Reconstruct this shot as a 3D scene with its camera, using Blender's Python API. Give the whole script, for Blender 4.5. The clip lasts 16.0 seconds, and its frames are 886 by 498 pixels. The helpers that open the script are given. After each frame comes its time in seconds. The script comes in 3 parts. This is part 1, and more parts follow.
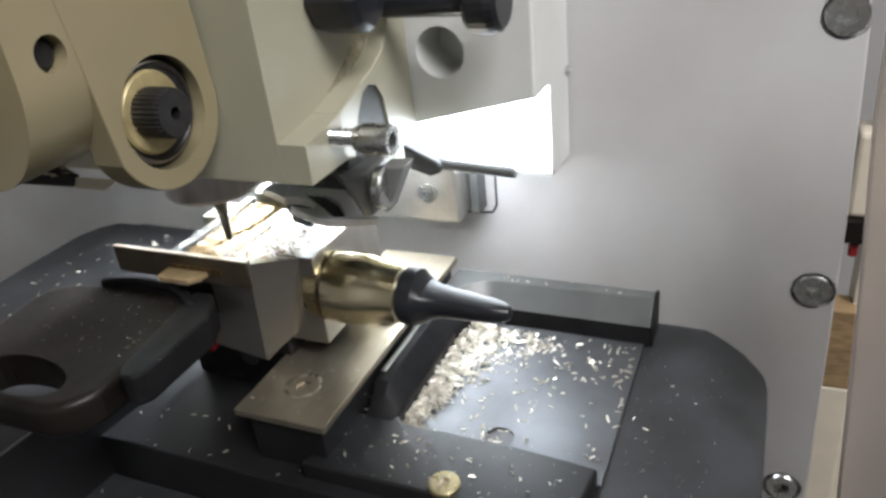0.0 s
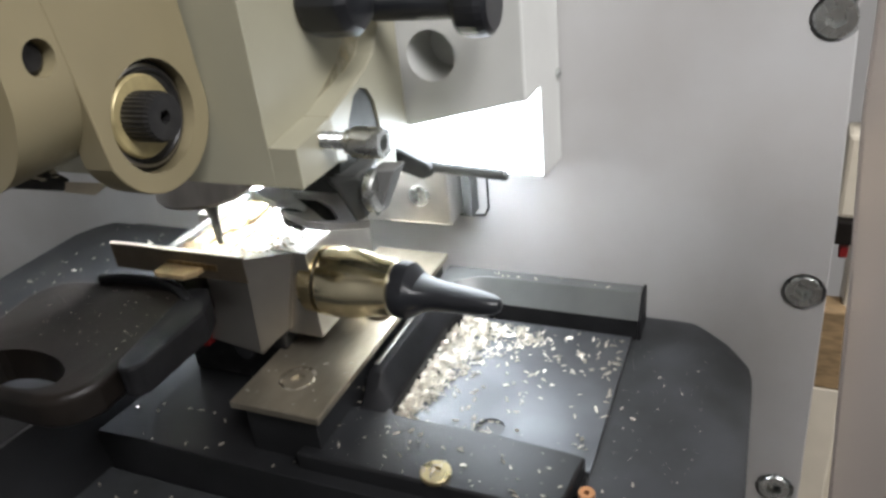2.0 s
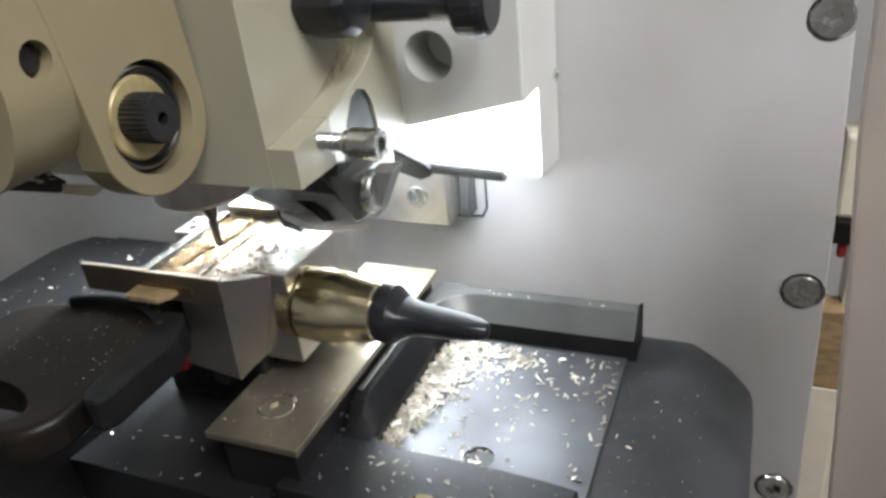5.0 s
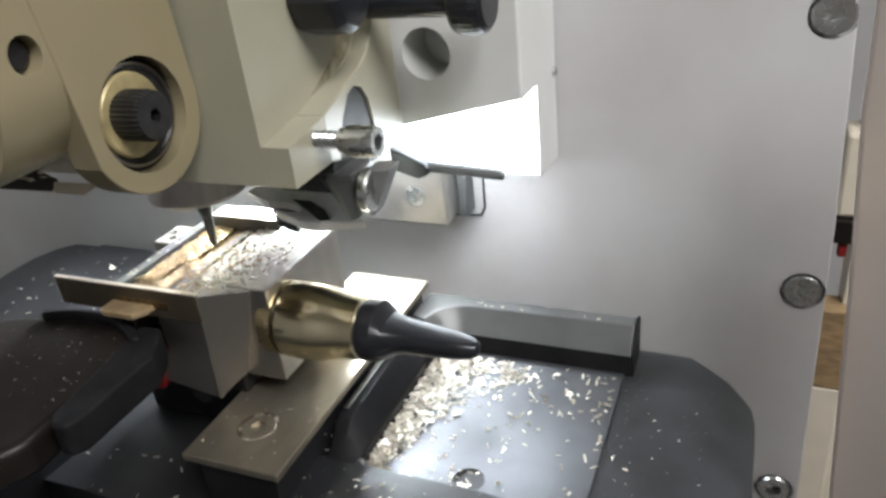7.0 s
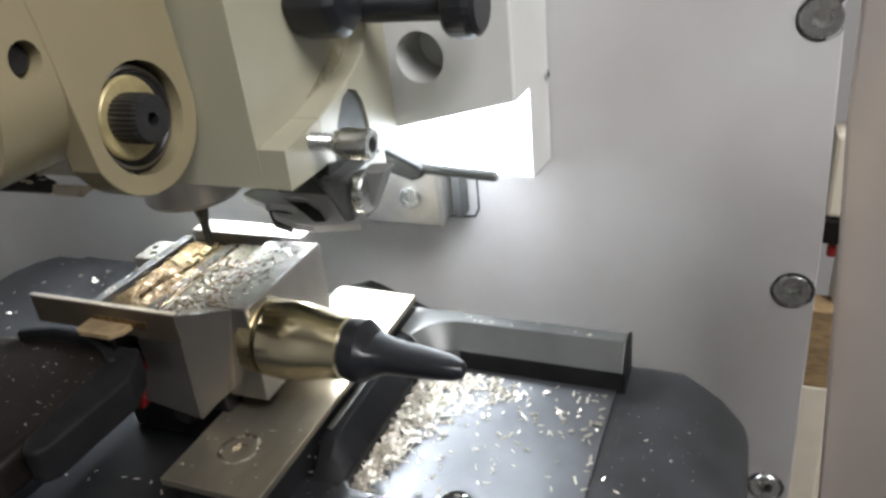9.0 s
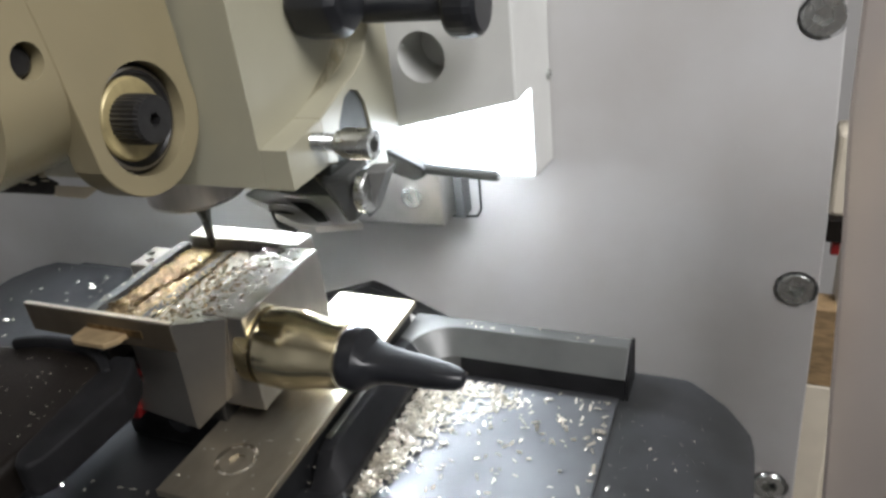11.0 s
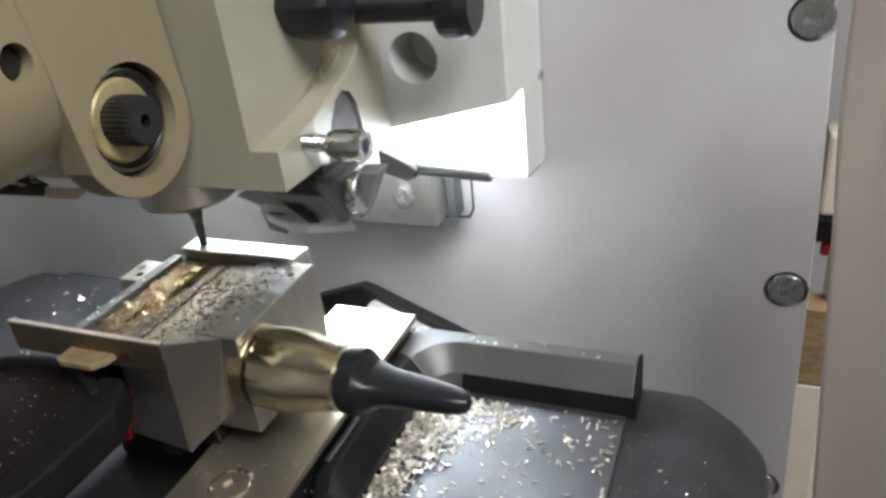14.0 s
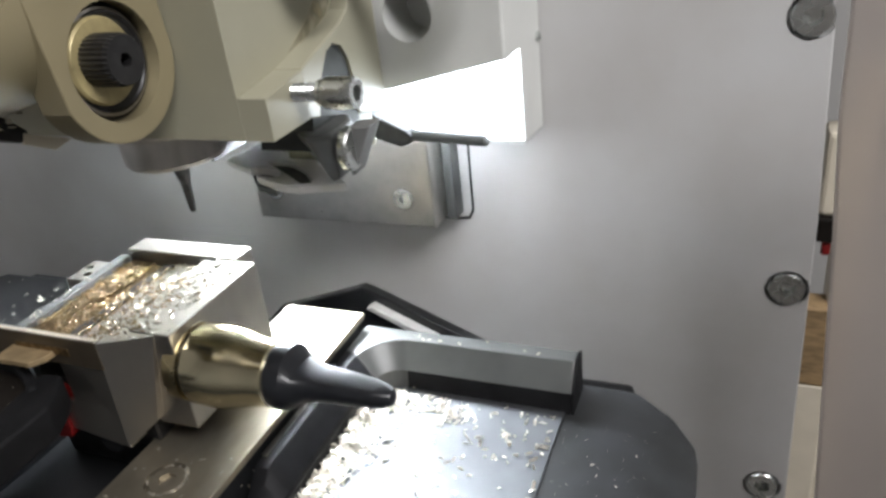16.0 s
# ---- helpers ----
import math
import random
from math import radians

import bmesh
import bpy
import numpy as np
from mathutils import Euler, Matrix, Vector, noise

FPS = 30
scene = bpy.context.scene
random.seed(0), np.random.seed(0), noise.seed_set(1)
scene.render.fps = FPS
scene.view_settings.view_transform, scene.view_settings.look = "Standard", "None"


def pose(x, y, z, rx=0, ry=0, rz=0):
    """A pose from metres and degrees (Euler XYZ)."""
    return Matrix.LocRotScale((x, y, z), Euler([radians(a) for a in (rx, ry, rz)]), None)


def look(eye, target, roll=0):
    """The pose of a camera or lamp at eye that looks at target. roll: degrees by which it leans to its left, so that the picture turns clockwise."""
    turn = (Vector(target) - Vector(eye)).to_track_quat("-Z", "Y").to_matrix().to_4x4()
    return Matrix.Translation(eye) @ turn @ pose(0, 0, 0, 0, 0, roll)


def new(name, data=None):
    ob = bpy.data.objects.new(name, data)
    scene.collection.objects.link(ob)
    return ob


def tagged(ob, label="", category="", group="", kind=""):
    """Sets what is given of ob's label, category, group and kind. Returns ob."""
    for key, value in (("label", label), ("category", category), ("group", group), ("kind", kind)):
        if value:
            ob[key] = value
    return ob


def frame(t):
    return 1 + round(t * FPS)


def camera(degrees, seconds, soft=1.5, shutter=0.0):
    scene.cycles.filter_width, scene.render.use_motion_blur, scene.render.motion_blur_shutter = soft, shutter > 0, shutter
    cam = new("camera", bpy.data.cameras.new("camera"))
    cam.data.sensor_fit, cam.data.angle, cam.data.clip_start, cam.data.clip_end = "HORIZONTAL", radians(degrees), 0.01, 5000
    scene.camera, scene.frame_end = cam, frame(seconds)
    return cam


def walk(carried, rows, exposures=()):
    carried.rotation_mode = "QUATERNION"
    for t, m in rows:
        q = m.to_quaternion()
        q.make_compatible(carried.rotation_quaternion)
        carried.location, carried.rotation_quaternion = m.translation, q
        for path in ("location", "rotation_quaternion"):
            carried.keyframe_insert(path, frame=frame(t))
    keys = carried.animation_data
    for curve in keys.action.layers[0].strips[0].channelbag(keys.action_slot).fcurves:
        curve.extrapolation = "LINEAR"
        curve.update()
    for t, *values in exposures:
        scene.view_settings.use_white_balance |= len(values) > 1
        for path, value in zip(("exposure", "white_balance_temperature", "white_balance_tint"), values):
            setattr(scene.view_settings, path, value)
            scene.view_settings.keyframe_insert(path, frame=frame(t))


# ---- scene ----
PATH = [
    (0.0, pose(-0.02050, -0.25186, 0.14786, 62.123, 5.751, 22.605)),
    (0.5, pose(-0.02097, -0.25197, 0.14773, 62.175, 5.703, 22.326)),
    (1.0, pose(-0.02050, -0.25188, 0.14769, 62.239, 5.791, 22.457)),
    (1.5, pose(-0.02049, -0.25181, 0.14789, 62.268, 5.647, 22.128)),
    (2.0, pose(-0.01993, -0.25174, 0.14778, 62.311, 5.750, 22.051)),
    (2.5, pose(-0.02004, -0.25190, 0.14780, 62.289, 5.806, 21.944)),
    (3.0, pose(-0.02011, -0.25179, 0.14780, 62.306, 5.839, 21.832)),
    (3.5, pose(-0.02036, -0.25161, 0.14743, 62.488, 5.864, 21.780)),
    (4.0, pose(-0.02031, -0.25165, 0.14749, 62.434, 5.939, 21.853)),
    (6.5, pose(-0.01968, -0.25163, 0.14757, 62.348, 5.792, 21.783)),
    (7.0, pose(-0.02059, -0.24969, 0.14639, 62.346, 5.828, 21.736)),
    (7.5, pose(-0.01919, -0.25182, 0.14746, 62.357, 5.744, 21.691)),
    (8.0, pose(-0.01919, -0.25177, 0.14743, 62.338, 5.884, 21.584)),
    (8.5, pose(-0.01912, -0.25192, 0.14728, 62.486, 5.870, 21.398)),
    (9.0, pose(-0.01909, -0.25189, 0.14728, 62.473, 5.804, 21.378)),
    (11.5, pose(-0.01862, -0.25188, 0.14703, 62.515, 6.185, 21.444)),
    (12.0, pose(-0.01835, -0.25175, 0.14724, 62.415, 6.115, 21.260)),
    (12.5, pose(-0.01844, -0.25180, 0.14708, 62.498, 6.155, 21.310)),
    (13.0, pose(-0.01803, -0.25189, 0.14724, 62.530, 6.039, 21.216)),
    (13.5, pose(-0.01809, -0.25194, 0.14752, 62.503, 5.952, 21.157)),
    (14.0, pose(-0.01862, -0.25172, 0.14748, 62.424, 5.904, 20.973)),
    (14.5, pose(-0.01816, -0.25167, 0.14726, 62.513, 5.944, 21.082)),
    (15.0, pose(-0.01859, -0.25164, 0.14689, 62.539, 5.952, 20.949)),
    (15.5, pose(-0.01866, -0.25156, 0.14668, 62.549, 6.012, 20.937)),
    (16.0, pose(-0.01873, -0.25181, 0.14641, 62.685, 6.107, 20.846)),
]
cam = camera(61.45, 16.0, soft=3.0)
walk(cam, PATH, exposures=((0.0, 0.40), (4.0, 0.47), (6.5, 0.38), (11.5, 0.35), (14.5, 0.32), (16.0, 0.25)))

# ---- world and light ----
world = bpy.data.worlds.new("workshop_air")
scene.world = world
world.use_nodes = True
world.node_tree.nodes["Background"].inputs[0].default_value = (0.60, 0.61, 0.61, 1)
world.node_tree.nodes["Background"].inputs[1].default_value = 0.17


def room_lamp(name, eye, target, sx, sy, watts, colour):
    data = bpy.data.lights.new(name, "AREA")
    data.shape, data.size, data.size_y, data.energy, data.color = "RECTANGLE", sx, sy, watts, colour
    ob = new(name, data)
    ob.matrix_world = look(eye, target)
    return ob


room_lamp("ceiling_tube_light", (0.40, -0.36, 0.70), (-0.08, 0.0, 0.0), 0.55, 0.25, 8.2, (0.995, 0.985, 1.0))
room_lamp("window_light", (0.06, -0.80, 0.24), (-0.06, 0.0, 0.04), 0.60, 0.45, 0.06, (0.95, 0.98, 1.03))


# ---- materials ----
def material(name, colour, rough=0.5, metal=0.0, vary=0.12, scale=60.0, bump=0.15, fine=900.0, colour2=None, stretch=(1, 1, 1),
             island=0.0, rand=0.0, spec=0.5, coat=0.0, rough_vary=0.12):
    m = bpy.data.materials.new(name)
    m.use_nodes = True
    nt = m.node_tree
    n, l = nt.nodes, nt.links
    b = n["Principled BSDF"]
    tc = n.new("ShaderNodeTexCoord")
    mp = n.new("ShaderNodeMapping")
    mp.inputs["Scale"].default_value = stretch
    l.new(tc.outputs["Object"], mp.inputs[0])
    big = n.new("ShaderNodeTexNoise")
    big.inputs["Scale"].default_value, big.inputs["Detail"].default_value = scale, 5
    l.new(mp.outputs[0], big.inputs["Vector"])
    small = n.new("ShaderNodeTexNoise")
    small.inputs["Scale"].default_value, small.inputs["Detail"].default_value = fine, 3
    l.new(mp.outputs[0], small.inputs["Vector"])
    ramp = n.new("ShaderNodeMix")
    ramp.data_type = "RGBA"
    c2 = colour2 or tuple(c * (1 - 2.2 * vary) for c in colour)
    ramp.inputs[6].default_value, ramp.inputs[7].default_value = (*colour, 1), (*c2, 1)
    rm = n.new("ShaderNodeMapRange")
    rm.inputs[1].default_value, rm.inputs[2].default_value = 0.35, 0.7
    l.new(big.outputs[0], rm.inputs[0])
    l.new(rm.outputs[0], ramp.inputs[0])
    last = ramp.outputs[2]
    if island or rand:
        src = n.new("ShaderNodeNewGeometry").outputs["Random Per Island"] if island else n.new("ShaderNodeObjectInfo").outputs["Random"]
        hsv = n.new("ShaderNodeHueSaturation")
        mr = n.new("ShaderNodeMapRange")
        k = island or rand
        mr.inputs[3].default_value, mr.inputs[4].default_value = 1 - k, 1 + k
        l.new(src, mr.inputs[0])
        l.new(mr.outputs[0], hsv.inputs["Value"])
        l.new(last, hsv.inputs["Color"])
        last = hsv.outputs[0]
    l.new(last, b.inputs["Base Color"])
    rr = n.new("ShaderNodeMapRange")
    rr.inputs[3].default_value, rr.inputs[4].default_value = max(0.03, rough - rough_vary), min(1, rough + rough_vary)
    l.new(big.outputs[0], rr.inputs[0])
    l.new(rr.outputs[0], b.inputs["Roughness"])
    b.inputs["Metallic"].default_value = metal
    b.inputs["Specular IOR Level"].default_value = spec
    b.inputs["Coat Weight"].default_value = coat
    if bump:
        bp = n.new("ShaderNodeBump")
        bp.inputs["Strength"].default_value, bp.inputs["Distance"].default_value = bump, 0.0002
        l.new(small.outputs[0], bp.inputs["Height"])
        l.new(bp.outputs[0], b.inputs["Normal"])
    return m


M_PLATE = material("grey_painted_steel", (0.53, 0.527, 0.522), 0.42, 0.0, 0.055, 17, 0.25, 1800, colour2=(0.45, 0.436, 0.419), rough_vary=0.06)
M_CREAM = material("cream_enamel", (0.236, 0.20, 0.119), 0.38, 0.0, 0.05, 30, 0.08, 900)
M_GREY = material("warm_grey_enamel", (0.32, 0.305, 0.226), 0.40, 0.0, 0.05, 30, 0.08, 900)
# housing enamel, made paler and more neutral to imitate glare round the lamp
M_HOUSING = material("enamel_paled_by_glare", (0.62, 0.625, 0.60), 0.42, 0.0, 0.05, 26, 0.1, 900)
M_BLACK = material("black_anodised_metal", (0.0125, 0.0128, 0.0138), 0.37, 0.0, 0.25, 40, 0.22, 1400, spec=0.42)
M_TABLE = material("worn_black_anodised_metal", (0.034, 0.036, 0.039), 0.40, 0.0, 0.22, 55, 0.25, 1400, colour2=(0.016, 0.017, 0.017), spec=0.45)
M_BAR = material("dark_grey_cast_metal", (0.085, 0.088, 0.085), 0.36, 0.0, 0.15, 50, 0.2, 1400)
M_GAUGE = material("brown_tinted_steel", (0.14, 0.113, 0.08), 0.42, 0.7, 0.15, 70, 0.15, 1200)
M_BRIGHT = material("bright_cast_steel", (0.58, 0.57, 0.56), 0.5, 0.2, 0.08, 70, 0.15, 1400)
M_BRACKET = material("dull_grey_cast_steel", (0.20, 0.20, 0.195), 0.5, 0.2, 0.15, 70, 0.2, 1400)
M_SHEET = material("dark_polished_sheet", (0.155, 0.159, 0.167), 0.47, 0.9, 0.2, 30, 0.08, 1200)
M_PLASTIC = material("black_moulded_plastic", (0.0115, 0.0092, 0.0076), 0.38, 0.0, 0.25, 70, 0.4, 2200, spec=0.2)
M_KNOB = material("black_knob_plastic", (0.012, 0.013, 0.016), 0.33, 0.0, 0.2, 70, 0.1, 1500)
M_JAW = material("polished_vice_steel", (0.43, 0.408, 0.37), 0.40, 1.0, 0.05, 60, 0.08, 900, stretch=(1, 2, 1))
M_STEEL = material("ground_steel", (0.50, 0.48, 0.45), 0.34, 1.0, 0.10, 90, 0.12, 900, stretch=(1, 6, 1))
M_PLATESTEEL = material("worn_steel_plate", (0.36, 0.32, 0.25), 0.37, 0.86, 0.12, 60, 0.12, 900, stretch=(2, 1, 1))
M_ZINC = material("zinc_plated_steel", (0.66, 0.68, 0.66), 0.27, 1.0, 0.10, 260, 0.22, 700)
M_BLACKSTEEL = material("black_oxide_steel", (0.028, 0.027, 0.027), 0.36, 0.4, 0.25, 300, 0.12, 2500)
M_SHOULDER = material("tan_brass", (0.50, 0.37, 0.21), 0.5, 0.6, 0.15, 200, 0.3, 1100)
M_BLADE = material("milled_brass_blade", (0.27, 0.19, 0.10), 0.46, 1.0, 0.22, 220, 0.5, 1100, stretch=(3, 1, 1))
M_COLLAR = material("dull_brass", (0.60, 0.50, 0.29), 0.28, 1.0, 0.12, 150, 0.1, 1500)
M_NICKEL = material("polished_brass_and_chrome", (0.74, 0.665, 0.46), 0.19, 1.0, 0.06, 120, 0.03, 1200)
M_CARBIDE = material("dark_carbide", (0.10, 0.10, 0.10), 0.35, 0.9, 0.2, 400, 0.1, 2500)
M_CHIPS = material("nickel_silver_chips", (0.60, 0.55, 0.46), 0.38, 0.8, 0.08, 900, 0.1, 3000, island=0.22)
M_BRASSCHIPS = material("brass_chips", (0.29, 0.21, 0.115), 0.40, 1.0, 0.08, 900, 0.1, 3000, island=0.45)
M_SILVERCHIPS = material("bright_steel_chips", (0.50, 0.46, 0.39), 0.38, 0.7, 0.08, 900, 0.1, 3000, island=0.5)
M_VICECHIPS = material("dull_yellow_steel_chips", (0.42, 0.39, 0.33), 0.34, 1.0, 0.08, 900, 0.1, 3000, island=0.6)
M_STAIN = material("dried_oil_on_enamel", (0.34, 0.29, 0.18), 0.5, 0.0, 0.2, 90, 0.1, 900)
M_RING = material("aged_yellow_metal", (0.46, 0.38, 0.19), 0.38, 0.3, 0.2, 160, 0.2, 1500)
nt = M_STAIN.node_tree
tex = nt.nodes.new("ShaderNodeTexNoise")
tex.inputs["Scale"].default_value, tex.inputs["Detail"].default_value = 260, 6
rng_node = nt.nodes.new("ShaderNodeMapRange")
rng_node.inputs[1].default_value, rng_node.inputs[2].default_value, rng_node.inputs[4].default_value = 0.3, 0.68, 0.7
nt.links.new(nt.nodes["Texture Coordinate"].outputs["Object"], tex.inputs["Vector"])
nt.links.new(tex.outputs[0], rng_node.inputs[0])
nt.links.new(rng_node.outputs[0], nt.nodes["Principled BSDF"].inputs["Alpha"])
M_COPPER = material("dull_copper", (0.55, 0.27, 0.13), 0.42, 0.9, 0.15, 200, 0.2, 1500)
M_RED = material("red_enamel", (0.19, 0.010, 0.010), 0.4, 0.0, 0.1, 200, 0.05, 1500)
M_RUBBER = material("black_rubber", (0.011, 0.011, 0.012), 0.6, 0.0, 0.2, 100, 0.2, 1500, spec=0.14)
M_WALL = material("workshop_wall_paint", (0.38, 0.372, 0.36), 0.7, 0.0, 0.05, 3, 0.1, 60)
M_FLOOR = material("workshop_floor", (0.13, 0.12, 0.11), 0.6, 0.0, 0.1, 4, 0.1, 60)
M_IVORY = material("ivory_plastic", (0.62, 0.56, 0.45), 0.45, 0.0, 0.05, 60, 0.05, 900)
M_WOOD = material("brown_fibre_board", (0.30, 0.20, 0.10), 0.7, 0.0, 0.25, 120, 0.4, 900, stretch=(1, 1, 4))
# dark colour that imitates the shade inside slots and holes
M_SLOT = material("dark_green_grey_shade", (0.036, 0.040, 0.036), 0.55, 0.2, 0.2, 120, 0.2, 1500)


def glow(name, colour, strength):
    m = bpy.data.materials.new(name)
    m.use_nodes = True
    b = m.node_tree.nodes["Principled BSDF"]
    b.inputs["Base Color"].default_value = (0.9, 0.9, 0.9, 1)
    b.inputs["Emission Color"].default_value = (*colour, 1)
    b.inputs["Emission Strength"].default_value = strength
    return m


# emission that imitates a recess wall lit by a hidden LED
M_LIT_WALL = glow("lit_wall_glow", (0.86, 0.95, 1.04), 11.0)
# glow for the added fill sheets under the head
M_DOWNLIGHT = glow("added_downlight_glow", (0.87, 0.95, 1.04), 48.0)
# strong glow for the added panel that lights the vice
M_STRIP = glow("added_vice_glow", (0.87, 0.95, 1.04), 350.0)


def acrylic():
    m = bpy.data.materials.new("frosted_acrylic")
    m.use_nodes = True
    b = m.node_tree.nodes["Principled BSDF"]
    b.inputs["Base Color"].default_value = (0.64, 0.58, 0.54, 1)
    b.inputs["Roughness"].default_value = 0.34
    b.inputs["Transmission Weight"].default_value = 0.72
    b.inputs["IOR"].default_value = 1.2
    return m


M_ACRYLIC = acrylic()

# ---- builders: shapes are given in millimetres ----
MM = 0.001


def bm_new():
    return bmesh.new()


def add_box(bm, x0, x1, y0, y1, z0, z1, bevel=0.0, seg=2):
    r = bmesh.ops.create_cube(bm, size=1.0)
    vs = r["verts"]
    for v in vs:
        v.co = Vector(((x0 + x1) / 2 + v.co.x * (x1 - x0), (y0 + y1) / 2 + v.co.y * (y1 - y0), (z0 + z1) / 2 + v.co.z * (z1 - z0)))
    if bevel:
        es = list({e for v in vs for e in v.link_edges})
        bmesh.ops.bevel(bm, geom=es, offset=bevel, segments=seg, profile=0.5, affect="EDGES")
    return bm


def add_prism(bm, pts, axis, a0, a1, bevel=0.0, seg=2):
    """Extrudes a polygon along an axis; pts hold the other two coordinates in cyclic axis order x, y, z."""
    def put(p, a):
        return {"x": (a, p[0], p[1]), "y": (p[0], a, p[1]), "z": (p[0], p[1], a)}[axis]
    lo = [bm.verts.new(put(p, a0)) for p in pts]
    hi = [bm.verts.new(put(p, a1)) for p in pts]
    n = len(pts)
    fs = [bm.faces.new(lo), bm.faces.new(hi)]
    for i in range(n):
        fs.append(bm.faces.new((lo[i], lo[(i + 1) % n], hi[(i + 1) % n], hi[i])))
    bmesh.ops.recalc_face_normals(bm, faces=fs)
    if bevel:
        es = list({e for f in fs for e in f.edges if e.is_valid and e.calc_face_angle(0) > 0.5})
        bmesh.ops.bevel(bm, geom=es, offset=bevel, segments=seg, profile=0.5, affect="EDGES")
    return bm


def add_lathe(bm, profile, origin, axis="z", seg=40, cap=True, jag=None):
    """Turns (radius, height) pairs round an axis through origin."""
    o = Vector(origin)
    rings = []
    for r, hgt in profile:
        ring = []
        for i in range(seg):
            a = 2 * math.pi * i / seg
            rr = r * (jag(i) if jag else 1.0)
            c, s = rr * math.cos(a), rr * math.sin(a)
            d = {"z": (c, s, hgt), "x": (hgt, c, s), "y": (s, hgt, c)}[axis]
            ring.append(bm.verts.new(o + Vector(d)))
        rings.append(ring)
    fs = []
    for a, b in zip(rings, rings[1:]):
        for i in range(seg):
            fs.append(bm.faces.new((a[i], a[(i + 1) % seg], b[(i + 1) % seg], b[i])))
    if cap:
        fs.append(bm.faces.new(rings[0]))
        fs.append(bm.faces.new(rings[-1]))
    bmesh.ops.recalc_face_normals(bm, faces=fs)
    return bm


def arc(cx, cy, r, a0, a1, n):
    return [(cx + r * math.cos(radians(a0 + (a1 - a0) * i / n)), cy + r * math.sin(radians(a0 + (a1 - a0) * i / n))) for i in range(n + 1)]


def mesh_of(name, bm, mat, smooth=14):
    bm.normal_update()
    bmesh.ops.scale(bm, vec=(MM, MM, MM), verts=bm.verts)
    me = bpy.data.meshes.new(name)
    bm.to_mesh(me)
    bm.free()
    me.materials.append(mat)
    if smooth:
        me.set_sharp_from_angle(angle=radians(smooth))
        me.polygons.foreach_set("use_smooth", [True] * len(me.polygons))
    return me


def part(name, bm, mat, parent=None, label="", smooth=14):
    ob = new(name, mesh_of(name, bm, mat, smooth))
    if parent:
        ob.parent = parent
    if label:
        ob["label"] = label
    return ob


def thing(name, label, category, kind="", group=""):
    ob = new(name)
    ob.empty_display_size = 0.01
    return tagged(ob, label, category, group, kind)


def cut(ob, cutter_bm):
    """Cuts a shape out of a mesh object once, and keeps the result as plain mesh."""
    c = new("cutter", mesh_of("cutter", cutter_bm, ob.data.materials[0], 0))
    md = ob.modifiers.new("cut", "BOOLEAN")
    md.operation, md.object, md.solver = "DIFFERENCE", c, "EXACT"
    dg = bpy.context.evaluated_depsgraph_get()
    me = bpy.data.meshes.new_from_object(ob.evaluated_get(dg))
    ob.modifiers.clear()
    ob.data = me
    me.set_sharp_from_angle(angle=radians(14))
    me.polygons.foreach_set("use_smooth", [True] * len(me.polygons))
    bpy.data.objects.remove(c)
    return ob


def socket_screw(name, label, origin, axis, r, height, sign, mat, parent=None, knurl=0.0, hexr=0.5, group=""):
    """A cap screw whose head stands up from origin along the axis; its hexagon socket is a real recess."""
    bm = bm_new()
    seg = 64 if knurl else 48
    j = (lambda i: 1.0 + (knurl if i % 2 else 0.0))
    pr = [(r * 0.98, 0), (r, height * 0.06), (r, height * 0.86), (r * 0.93, height)]
    add_lathe(bm, [(a, b * sign) for a, b in pr], origin, axis, seg, True, j if knurl else None)
    head = part(name, bm, mat, parent, label)
    cb = bm_new()
    pr = [(r * hexr, height * 0.45), (r * hexr, height * 1.2)]
    add_lathe(cb, [(a, b * sign) for a, b in pr], origin, axis, 6)
    cut(head, cb)
    return head


# ---- back plate of the machine ----
def build_back_plate():
    bm = bm_new()
    add_prism(bm, [(-460, -300), (9.2, -300), (8.7, -98), (7.0, 26), (4.2, 99), (2.5, 180), (-460, 180)], "y", 0, 8, 0.5)
    plate = tagged(part("wall_back_plate", bm, M_PLATE), "flat grey painted steel back plate of the key machine", "wall", "", "structure")
    for x, z in ((-1.8, 94.6), (0.0, 0.0), (-0.5, -94.3)):
        cb = bm_new()
        add_lathe(cb, [(7.3, -2), (7.3, 5.0)], (x, 0, z), "y", 40)
        cut(plate, cb)
    for x, z in ((-1.8, 94.6), (0.0, 0.0), (-0.5, -94.3)):
        s = socket_screw("socket_screw", "zinc-plated socket screw sunk in the grey plate", (x, 4.9, z), "y", 6.2, 5.6, -1, M_ZINC, None, 0.0, 0.52, "")
        tagged(s, "", "screw", "screws of the back plate")


build_back_plate()


